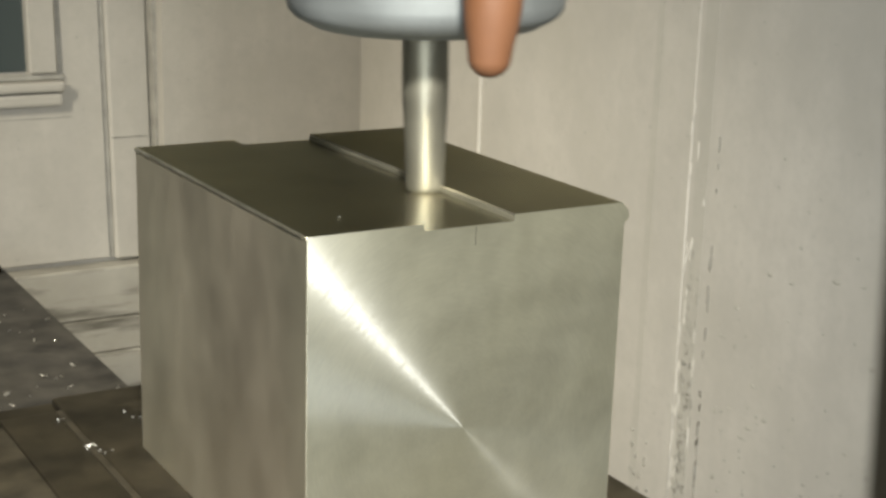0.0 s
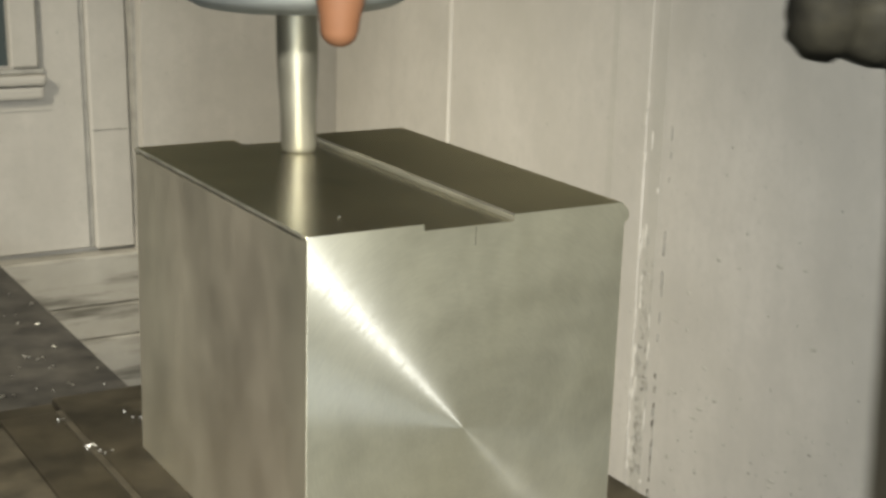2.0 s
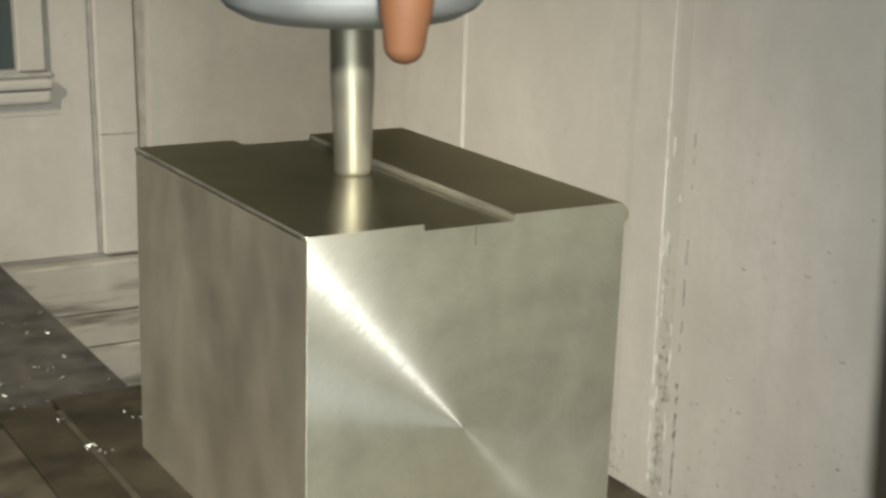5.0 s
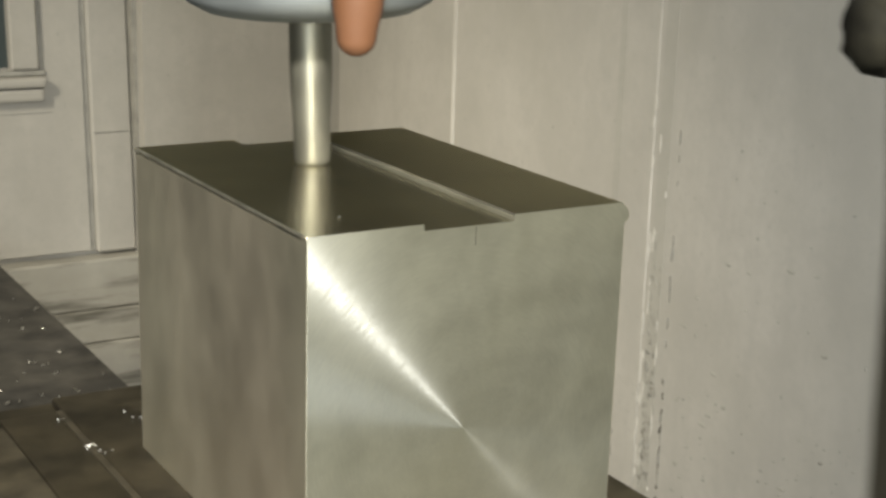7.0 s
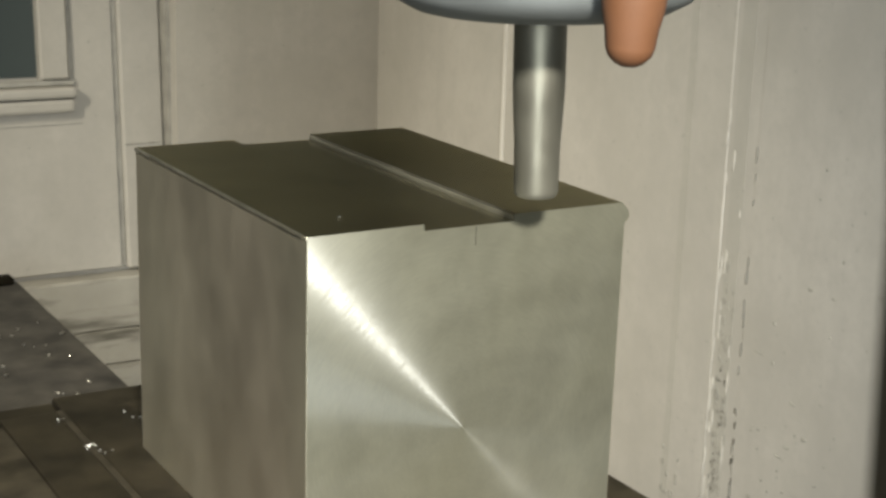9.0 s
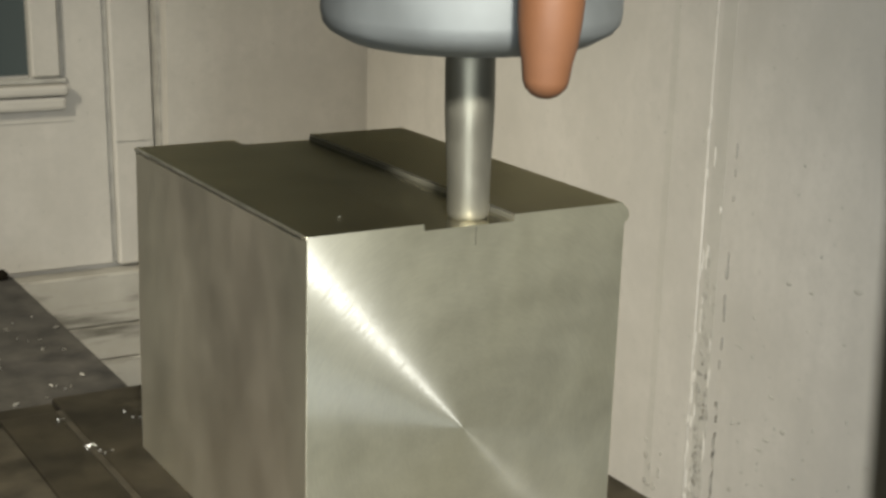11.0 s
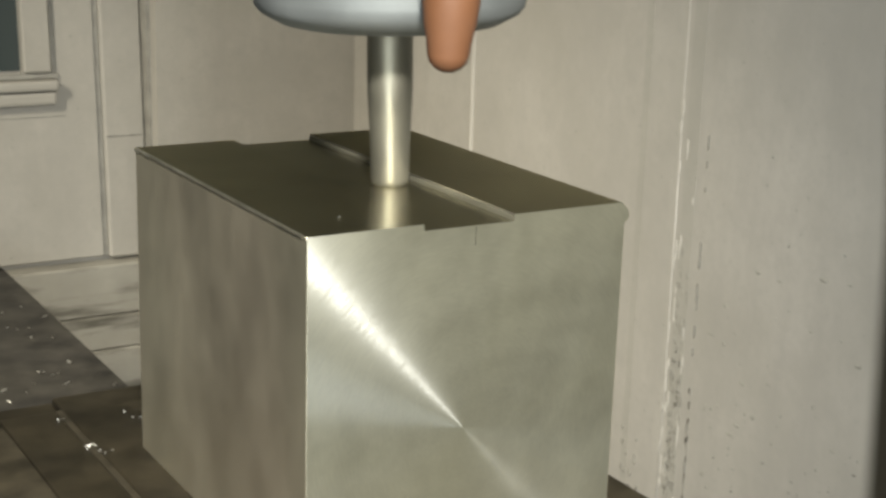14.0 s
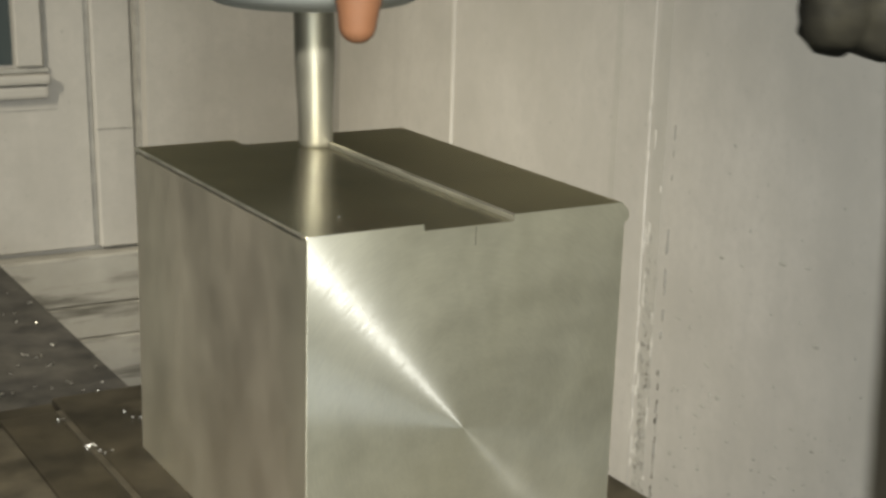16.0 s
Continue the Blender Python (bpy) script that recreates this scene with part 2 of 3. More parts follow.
CRUST = plain("pale_sealant", (0.58, 0.56, 0.51), 0.6, vary=0.12, scale=150)
GRIME = plain("oily_grime", (0.18, 0.17, 0.145), 0.5, vary=0.5, scale=60)
DARK = plain("dark_upper_sheet", (0.42, 0.39, 0.27), 0.6, vary=0.3, scale=8)
GLASS, _n, _b = material("dark_window_glass")
_b.inputs["Base Color"].default_value = (0.06, 0.075, 0.075, 1)
_b.inputs["Roughness"].default_value = 0.12
FACED = faced_metal("faced_aluminium")
TOP = milled_metal("milled_aluminium_top", (0.66, 0.61, 0.455), 0.225, (1, 0.03, 1), 60, 0.05)
SIDE = milled_metal("milled_aluminium_side", (0.76, 0.695, 0.53), 0.48, (1, 1, 0.7), 3, 0.10, 20, (0.68, 0.595, 0.46), grain=1, drawn=(1, 0.9, 0.3))
# same aluminium as the top, darkened so the colour carries the slot wall's shade
STEP = milled_metal("milled_aluminium_step_shaded", (0.36, 0.34, 0.27), 0.60, (1, 0.03, 1))
BURR = milled_metal("bright_burred_edge", (0.74, 0.70, 0.57), 0.45, (1, 0.2, 1), 30, 0.2)
CUT = milled_metal("freshly_milled_aluminium", (0.68, 0.64, 0.49), 0.245, (1, 0.03, 1), 60, 0.05)
CARBIDE = plain("ground_carbide", (0.205, 0.193, 0.153), 0.47, 0.82, 0.08, 120, (1, 1, 0.1), 0.02)
SATIN = plain("satin_steel", (0.178, 0.187, 0.183), 0.62, 0.7, 0.03, 60, (1, 1, 1), 0)
ORANGE = plain("orange_plastic", (0.102, 0.039, 0.013), 0.7, 0.0, 0.12, 70)
BLACK = plain("black_plastic", (0.007, 0.0058, 0.0036), 0.85, 0.0, 0.4, 60)
CAKED = plain("swarf_caked_plastic", (0.0075, 0.0066, 0.0040), 0.85, 0.0, 0.55, 200, (1, 1, 1), 0.5)
CAKED.node_tree.nodes["Principled BSDF"].inputs["Specular IOR Level"].default_value = 0.12
RIM = plain("brown_camera_rim", (0.16, 0.13, 0.085), 0.8, 0.0, 0.3, 60)
BLACK.node_tree.nodes["Principled BSDF"].inputs["Specular IOR Level"].default_value = 0.06
OILY = plain("oily_dark_steel", (0.031, 0.025, 0.0155), 0.45, 0.1, 0.6, 45)
# lighter copy of the oily steel, for the rib's highlight and the edge plate
RIB = plain("lightened_oily_steel", (0.046, 0.038, 0.025), 0.5, 0.1, 0.6, 80)
# smeared sealant; also greys the wall crease in place of its shadow
SMEAR_AND_SHADE = painted_sheet("smeared_sealant_and_crease_shade", (0.46, 0.443, 0.40), (0.37, 0.352, 0.31))
COVER = plain("grey_way_cover", (0.035, 0.032, 0.027), 0.7, 0.0, 0.6, 30)
SWARF = plain("bright_swarf", (0.55, 0.54, 0.50), 0.45, 1.0, 0.1, 50, relief=0)


# ---- mesh helpers ----
def part(name, bm, mat, parent=None, label="", at=None, smooth=False):
    me = bpy.data.meshes.new(name)
    bmesh.ops.recalc_face_normals(bm, faces=bm.faces)
    if smooth:
        for f in bm.faces:
            f.smooth = True
    bm.to_mesh(me)
    bm.free()
    for m in mat if isinstance(mat, (list, tuple)) else (mat,):
        me.materials.append(m)
    ob = new(name, me)
    if parent:
        ob.parent = parent
    if at:
        ob.location = at
    if label:
        tagged(ob, label)
    return ob


def box(bm, x0, x1, y0, y1, z0, z1, bevel=0.0, seg=1):
    r = bmesh.ops.create_cube(bm, size=1)
    for v in r["verts"]:
        v.co = Vector((x0 if v.co.x < 0 else x1, y0 if v.co.y < 0 else y1, z0 if v.co.z < 0 else z1))
    if bevel:
        es = list({e for v in r["verts"] for e in v.link_edges})
        bmesh.ops.bevel(bm, geom=es, offset=bevel, segments=seg, affect="EDGES", profile=0.6)
    return bm


def boxed(*a, **k):
    return box(bmesh.new(), *a, **k)


def lathe(bm, profile, n=48, m=Matrix()):
    """A solid of revolution round z from (radius, height) pairs."""
    rings = []
    for r, z in profile:
        rings.append([bm.verts.new(m @ Vector((r * math.cos(2 * math.pi * k / n), r * math.sin(2 * math.pi * k / n), z))) for k in range(n)])
    for a, b in zip(rings, rings[1:]):
        for k in range(n):
            f = bm.faces.new((a[k], a[(k + 1) % n], b[(k + 1) % n], b[k]))
            f.smooth = True
    for ring in (rings[0], rings[-1]):
        bm.faces.new(ring)
    return bm


def sharp(ob, angle=35):
    ob.data.set_sharp_from_angle(angle=radians(angle))
    return ob


# ---- enclosure ----
LEFT, FRONT, ROOF, FLOOR = -0.95, -0.75, 0.70, -0.80
WALL_Y = 1.385          # side with the window
PANEL_Y = 1.335         # the panel beside it stands a little proud
SPLIT = 0.06            # white sheet below, dark above


def structure(ob, label=""):
    return tagged(ob, label, kind="structure")


def right_x(y):
    return 0.648 + (y - 0.66) * 0.036


def bead(wall, y, r):
    """A rounded upright sheet edge that stands proud of the wall."""
    bm = bmesh.new()
    lathe(bm, [(r, FLOOR), (r, SPLIT)], 16, Matrix.Translation((right_x(y) - 0.0035, y, 0)))
    part("joint_strip", bm, WHITE, wall, "rounded bright sheet edge")


def patches(wall, name, mat, label, count, places, low, high, tall, wide, seed, proud=0.0056):
    """Uneven flakes caught in the upright joint."""
    rnd = random.Random(seed)
    for k in range(count):
        y = rnd.choice(places) + rnd.uniform(-0.0016, 0.0016)
        z = high + (low - high) * rnd.random() ** 0.8
        h, w = rnd.uniform(*tall), rnd.uniform(*wide)
        bm = bmesh.new()
        n = 9
        x = right_x(y) - proud
        ring = []
        for j in range(n):
            a = 2 * math.pi * j / n
            r = rnd.uniform(0.55, 1.1)
            ring.append(bm.verts.new((x, y + r * w / 2 * math.cos(a), z + r * h / 2 * math.sin(a))))
        mid = bm.verts.new((x - 0.0004, y, z))
        back = bm.verts.new((x + 0.004, y, z))
        for j in range(n):
            bm.faces.new((ring[j], ring[(j + 1) % n], mid))
            bm.faces.new((ring[(j + 1) % n], ring[j], back))
        part(name, bm, mat, wall, label)


def joint_dirt(wall):
    band = [0.6485 + 0.0012 * k for k in range(13)]
    patches(wall, "dirt", STAIN, "grey smeared dirt", 60, band, -0.50, -0.24, (0.006, 0.020), (0.003, 0.0075), 9, 0.0053)
    patches(wall, "dirt", SEALANT, "grey caked dirt", 50, band, -0.50, -0.31, (0.002, 0.008), (0.0014, 0.0048), 10, 0.0056)
    patches(wall, "dirt", GRIME, "dark oily dirt", 14, (0.657, 0.655, 0.659, 0.652), -0.49, -0.33, (0.002, 0.006), (0.0010, 0.0034), 5, 0.0058)
    patches(wall, "crust", CRUST, "pale dried sealant crust", 34, (0.6685, 0.6705, 0.6625, 0.6475), -0.48, -0.12, (0.005, 0.026), (0.0012, 0.0036), 7, 0.0056)
    # the dirty lap of the next sheet
    patches(wall, "dirt", GRIME, "dark oily dirt", 22, (0.6335,), -0.49, -0.32, (0.002, 0.010), (0.0005, 0.0014), 6, 0.0066)
    patches(wall, "dirt", STAIN, "thin grey dirt line", 26, (0.6335,), -0.50, -0.14, (0.006, 0.022), (0.0004, 0.0008), 17, 0.0066)
    # oil specks, thickest low down
    near = [0.28 + 0.0085 * k for k in range(40)]
    patches(wall, "speck", SEALANT, "small dark oil specks", 90, near, -0.52, -0.34, (0.0010, 0.0030), (0.0012, 0.0060), 14, 0.0066)
    patches(wall, "speck", STAIN, "faint oil smears", 50, near, -0.52, -0.20, (0.0016, 0.0050), (0.0030, 0.0120), 18, 0.0065)
    patches(wall, "speck", SEALANT, "small dark oil specks", 18, near, -0.36, -0.10, (0.0012, 0.0036), (0.0010, 0.0036), 15, 0.0066)
    patches(wall, "speck", STAIN, "faint oil smears", 12, (0.715, 0.722, 0.708, 0.728), -0.52, -0.42, (0.004, 0.012), (0.002, 0.006), 16, 0.0056)
    patches(wall, "speck", SEALANT, "small dark oil specks", 6, (0.715, 0.722, 0.700), -0.52, -0.44, (0.002, 0.0045), (0.002, 0.005), 19, 0.0058)


def right_wall():
    """The long panelled wall: sheets that overlap at two upright joints."""
    def slab(y0, y1, z0, z1, t=0.03, off=0.0):
        bm = bmesh.new()
        box(bm, 0, 1, 0, 1, 0, 1)
        for v in bm.verts:
            y = y0 if v.co.y < 0.5 else y1
            x = right_x(y) - off + (t if v.co.x > 0.5 else 0)
            v.co = Vector((x, y, z0 if v.co.z < 0.5 else z1))
        return bm
    wall = structure(part("wall_right", slab(1.036, PANEL_Y + 0.06, FLOOR, SPLIT), WHITE), "white painted sheet-metal enclosure wall with oily stains")
    part("panel", slab(0.672, 1.030, FLOOR, SPLIT, off=0.004), WHITE, wall)
    part("panel", slab(FRONT, 0.632, FLOOR, SPLIT, off=0.006), WHITE, wall)
    bead(wall, 1.031, 0.0036)
    bead(wall, 0.6725, 0.0017)
    part("sealant", slab(0.6328, 0.6705, FLOOR, SPLIT, 0.02, off=0.0045), WHITE, wall)
    part("sealant", slab(0.6470, 0.6645, FLOOR, SPLIT, 0.02, off=0.0048), SMEAR_AND_SHADE, wall, "grey smeared sealant")
    # the crease's soft shadow is laid on as a slightly greyer strip
    part("crease", slab(0.7205, 0.7300, FLOOR, SPLIT, 0.02, off=0.0042), SMEAR_AND_SHADE, wall, "faint pressed crease, its soft shadow put in as grey")
    joint_dirt(wall)
    structure(part("wall_upper_right", slab(FRONT, PANEL_Y + 0.06, SPLIT, ROOF), DARK), "dark upper part of the enclosure wall")
    return wall


def lean(bm):
    """The hatch and its post stand slightly out of plumb."""
    for v in bm.verts:
        v.co.x += (-0.09 - v.co.z) * 0.02
    return bm


def far_wall():
    wall = structure(part("wall_far", boxed(LEFT, 0.428, WALL_Y, WALL_Y + 0.03, FLOOR, SPLIT), WHITE), "white painted sheet wall beside the window")
    panel = structure(part("wall_far_panel", boxed(0.4196, 0.70, PANEL_Y, WALL_Y + 0.03, FLOOR, SPLIT), WHITE), "white painted sheet panel, slightly proud")
    # grey filler paints the shade of the recess beside the post
    part("joint_gap", lean(boxed(0.4140, 0.4194, PANEL_Y + 0.020, WALL_Y, -0.395, SPLIT)), SEAL_AND_SHADE, wall, "gap between post and panel, its shade put in as grey")
    structure(part("wall_upper_far", boxed(LEFT, 0.72, WALL_Y - 0.02, WALL_Y + 0.03, SPLIT, ROOF), DARK), "dark upper part of the enclosure wall")
    post = structure(part("door_post", lean(boxed(0.3645, 0.4135, WALL_Y - 0.014, WALL_Y + 0.01, -0.396, SPLIT, bevel=0.003)), WHITE), "white sheet-metal upright beside the hatch")
    part("joint_line", lean(boxed(0.3665, 0.4125, WALL_Y - 0.0150, WALL_Y - 0.012, -0.2500, -0.2488)), SEALANT, post, "thin grey horizontal joint")
    # hatch with a window
    bm = bmesh.new()
    box(bm, LEFT + 0.1, 0.275, WALL_Y - 0.010, WALL_Y + 0.01, -0.392, -0.190)
    box(bm, 0.275, 0.3575, WALL_Y - 0.010, WALL_Y + 0.01, -0.392, SPLIT)
    box(bm, LEFT + 0.1, -0.02, WALL_Y - 0.010, WALL_Y + 0.01, -0.190, SPLIT)
    hatch = structure(part("door_1", lean(bm), WHITE), "white painted hatch with a dark window")
    part("joint_line", lean(boxed(LEFT + 0.1, 0.321, WALL_Y - 0.0108, WALL_Y - 0.009, -0.2232, -0.2220)), SEAL_AND_SHADE, hatch, "thin grey joint line")
    # grey strip in place of the soft shadow along the hatch edge
    part("groove_shade", lean(boxed(0.3580, 0.3640, WALL_Y - 0.008, WALL_Y + 0.004, -0.392, SPLIT)), SEAL_AND_SHADE, hatch, "grey strip standing in for the shade of the hatch groove")
    part("glass", lean(boxed(-0.02, 0.275, WALL_Y - 0.002, WALL_Y + 0.004, -0.17, SPLIT)), GLASS, hatch, "dark tinted pane")
    part("window_frame", lean(boxed(0.275, 0.307, WALL_Y - 0.018, WALL_Y - 0.009, -0.172, SPLIT, 0.0025)), WHITE, hatch)
    part("frame_seal", lean(boxed(0.3075, 0.3125, WALL_Y - 0.012, WALL_Y - 0.008, -0.176, SPLIT, 0.001)), SEAL_AND_SHADE, hatch, "grey seal round the window frame")
    bm = bmesh.new()
    box(bm, LEFT + 0.1, 0.312, WALL_Y - 0.026, WALL_Y - 0.006, -0.1915, -0.1795, 0.004, 2)
    box(bm, LEFT + 0.1, 0.310, WALL_Y - 0.022, WALL_Y - 0.006, -0.2080, -0.1930, 0.004, 2)
    part("window_sill", lean(bm), WHITE, hatch)
    part("sill_seal", lean(boxed(LEFT + 0.1, 0.314, WALL_Y - 0.014, WALL_Y - 0.008, -0.1790, -0.1730, 0.001)), SEAL_AND_SHADE, hatch, "grey dirty seal above the sill")
    # stepped sill plates under the hatch
    for y, z0, z1 in ((0.012, -0.4605, -0.399), (0.0135, -0.5018, -0.4608), (0.015, -0.62, -0.5021)):
        structure(part("base_ledge", boxed(LEFT + 0.1, 0.655, WALL_Y - 0.02 - y, WALL_Y - 0.002, z0, z1, 0.002), DIRTY), "stained white sheet ledge below the hatch")
    return wall


right_wall()
far_wall()
structure(part("wall_left", boxed(LEFT - 0.03, LEFT, FRONT, WALL_Y + 0.03, FLOOR, ROOF), WHITE), "white painted enclosure wall")
bm = bmesh.new()          # unseen front wall, its window opening made up for the cool lamp
box(bm, LEFT - 0.03, -0.68, FRONT - 0.03, FRONT, -0.22, ROOF)
box(bm, -0.28, 0.66, FRONT - 0.03, FRONT, -0.22, ROOF)
box(bm, -0.68, -0.28, FRONT - 0.03, FRONT, 0.20, ROOF)
box(bm, -0.68, -0.28, FRONT - 0.03, FRONT, -0.22, -0.19)
structure(part("wall_front", bm, WHITE), "unseen white enclosure wall with an opening made for the cool lamp")
# out of view; made dark so the lower block face reflects less
structure(part("wall_front_base", boxed(LEFT - 0.03, 0.66, FRONT - 0.03, FRONT, FLOOR, -0.22), DARK), "unseen dark lower wall, added to dim the block face's reflection")
structure(part("ceiling", boxed(LEFT - 0.03, 0.74, FRONT - 0.03, WALL_Y + 0.03, ROOF, ROOF + 0.03), DARK), "dark enclosure roof")
structure(part("floor", boxed(LEFT - 0.03, 0.74, FRONT - 0.03, WALL_Y + 0.03, FLOOR - 0.03, FLOOR), COVER), "grey swarf pan")


# ---- saddle cover: follows the table across, not along ----
def saddle_cover():
    top = new("way_cover")
    tagged(top, "dark grey oily way cover strewn with bright chips", "way cover")
    part("plate", boxed(-0.9, 0.204, -0.55, 1.205, -0.354, -0.346, 0.003), COVER, top)
    part("wiper", boxed(-0.9, 0.196, 1.187, 1.203, -0.3456, -0.3375, 0.002), BLACK, top, "black rubber wiper along the far edge")
    part("skirt", boxed(-0.88, 0.194, -0.55, 1.19, FLOOR, -0.3545), COVER, top)
    return top


def chips():
    bm = bmesh.new()
    rnd = random.Random(4)
    for k in range(95):
        y = rnd.uniform(0.55, 1.06)
        x = 0.194 - abs(rnd.gauss(0, 0.09))
        s = rnd.uniform(0.0010, 0.0025)
        m = Matrix.Translation((x, y, -0.346 + s * 0.4)) @ Euler((rnd.uniform(-.5, .5), rnd.uniform(-.5, .5), rnd.uniform(0, 6.3))).to_matrix().to_4x4()
        chip(bm, rnd, m, s)
    return tagged(part("metal_chips", bm, SWARF), "loose bright aluminium chips on the way cover", "chips", kind="stuff")


# ---- workpiece and fixture ----
W, D, H = 0.0767, 0.1000, 0.0799
CENTRE = Vector((0.0369, 0.0, -0.0457))      # centre of the tool marks on the front


def workpiece():
    bm = bmesh.new()
    prof = [(0, -H), (W, -H), (W, -0.0046), (W + 0.0008, -0.0040), (W + 0.0012, -0.0030), (W + 0.0010, -0.0020), (W + 0.0003, -0.0010), (W - 0.0010, 0.0001), (0.0481, 0.0001), (0.0478, -0.0003), (0.0477, -0.0014), (0.0262, -0.0014), (0.0260, 0), (0.0, -0.0001), (-0.0003, -0.0003), (-0.0003, -0.0005), (0, -0.0008)]
    a = [bm.verts.new((x, 0, z)) for x, z in prof]
    b = [bm.verts.new((x, D, z)) for x, z in prof]
    bm.faces.new(a)
    bm.faces.new(b[::-1])
    n = len(prof)
    for k in range(n):
        bm.faces.new((a[k], b[k], b[(k + 1) % n], a[(k + 1) % n]))
    bm.normal_update()
    bmesh.ops.recalc_face_normals(bm, faces=bm.faces)
    edge = [e for e in bm.edges if all(abs(v.co.y) < 1e-6 and v.co.x < 1e-6 for v in e.verts)]
    bmesh.ops.bevel(bm, geom=edge, offset=0.00012, segments=1, affect="EDGES")
    edge = [e for e in bm.edges if all(abs(v.co.y) < 1e-6 and abs(v.co.x - W) < 1e-6 for v in e.verts)]
    bmesh.ops.bevel(bm, geom=edge, offset=0.0005, segments=1, affect="EDGES")
    for v in bm.verts:
        v.co -= CENTRE
    bm.normal_update()
    for f in bm.faces:
        # slot walls (3) take the darkened copy, their upper lip (5) the bright one
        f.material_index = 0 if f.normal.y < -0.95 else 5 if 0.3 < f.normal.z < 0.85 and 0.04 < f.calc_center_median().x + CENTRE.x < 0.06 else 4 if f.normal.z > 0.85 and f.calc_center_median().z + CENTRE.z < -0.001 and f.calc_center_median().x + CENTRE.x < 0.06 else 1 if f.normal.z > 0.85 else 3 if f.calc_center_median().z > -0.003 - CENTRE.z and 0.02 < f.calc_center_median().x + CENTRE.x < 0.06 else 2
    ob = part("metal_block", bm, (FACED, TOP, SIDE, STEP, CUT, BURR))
    part("nick", box(bmesh.new(), *(c - k for c, k in zip((0.0383, 0.03848, -0.00003, 0.0005, -0.0056, -0.0018), (CENTRE.x, CENTRE.x, CENTRE.y, CENTRE.y, CENTRE.z, CENTRE.z)))), OILY, ob, "thin dark scratch below the slot")
    # a ragged burr along the sawn left edge, heaviest at the back corner
    rnd = random.Random(21)
    bm = bmesh.new()
    rows, count = [], 64
    for k in range(count + 1):
        y = D * (0.02 + 0.98 * k / count)
        heavy = 0.25 + 0.75 * max(0, (k / count - 0.55) / 0.45) ** 1.5
        drop = 0.0002 + rnd.random() ** 2 * 0.0011 * heavy
        ring = ((0.0001, y, -0.00004), (-0.00032, y, -0.00022), (-0.00050, y, -0.00030 - drop * 0.6), (0.0001, y, -0.0005 - drop))
        rows.append([bm.verts.new(Vector(p) - CENTRE) for p in ring])
    for a, b in zip(rows, rows[1:]):
        for k in range(3):
            bm.faces.new((a[k], a[k + 1], b[k + 1], b[k]))
    part("burr", bm, BURR, ob, "bright ragged burr along the sawn edge")
    return tagged(ob, "bare aluminium block with turned face and milled slot on top", "workpiece")


def fixture():
    top = new("fixture_plate")
    tagged(top, "dark oily steel fixture plate under the aluminium block", "fixture")
    part("plate", boxed(-0.0285, -0.0132, -0.05, 0.135, -0.0025, 0, 0.0003, seg=2), OILY, top)
    part("plate", boxed(-0.0110, 0.100, -0.05, 0.146, -0.0025, 0, 0.0006, seg=2), OILY, top)
    part("plate", boxed(-0.058, -0.0287, -0.05, 0.130, -0.0025, -0.0002, 0.0003, seg=2), RIB, top, "lighter grey-brown edge plate")
    # the light caught on the rib is put into its lighter brown
    part("rib", boxed(-0.0131, -0.0111, -0.05, 0.135, -0.0025, 0.0002, 0.0003, seg=2), RIB, top, "brown rib between the plates, lightened for the light it catches")
    part("bed", boxed(-0.059, 0.101, -0.05, 0.149, -0.0062, -0.0026, 0.0008, seg=2), OILY, top)
    part("base", boxed(-0.012, 0.092, -0.05, 0.120, -0.262, -0.0065), OILY, top)
    return top


def chip(bm, rnd, m, s):
    """One curled flake of swarf."""
    r = bmesh.ops.create_cube(bm, size=1, matrix=m @ Matrix.Diagonal((s * 1.6, s * rnd.uniform(0.6, 1.1), s * 0.45, 1)))
    for v in r["verts"]:
        v.co += Vector((rnd.uniform(-1, 1), rnd.uniform(-1, 1), rnd.uniform(0, 1))) * s * 0.3


def fixture_chips():
    """Swarf on the fixture beside the block."""
    bm = bmesh.new()
    rnd = random.Random(12)
    for x, y, k, sd in ((-0.0125, 0.106, 9, 0.0014), (-0.0105, 0.101, 4, 0.001), (0.003, 0.120, 4, 0.003), (-0.006, 0.135, 3, 0.009)):
        for j in range(k):
            s = rnd.uniform(0.0003, 0.0007)
            p = (min(-0.002 if y < 0.1 else 1, x + rnd.gauss(0, sd)), min(0.128, y + rnd.gauss(0, sd)), s * 0.3)
            chip(bm, rnd, Matrix.Translation(p) @ Euler((rnd.uniform(-.5, .5), rnd.uniform(-.5, .5), rnd.uniform(0, 6.3))).to_matrix().to_4x4(), s)
    return tagged(part("metal_chips", bm, SWARF), "small bright aluminium chips on the oily fixture", "chips", kind="stuff")


def top_chip():
    bm = bmesh.new()
    rnd = random.Random(3)
    chip(bm, rnd, Matrix.Translation((0, 0, 0.0002)), 0.00045)
    return tagged(part("metal_chip", bm, SWARF), "tiny bright chip lying on the block", "chip")


def thrown_chip(seed, size):
    bm = bmesh.new()
    rnd = random.Random(seed)
    for k in range(3):
        chip(bm, rnd, Euler((rnd.uniform(0, 6), rnd.uniform(0, 6), rnd.uniform(0, 6))).to_matrix().to_4x4(), size)
    return tagged(part("flying_chip", bm, SWARF), "small curled aluminium chip thrown by the cutter", "chip", "thrown chips")


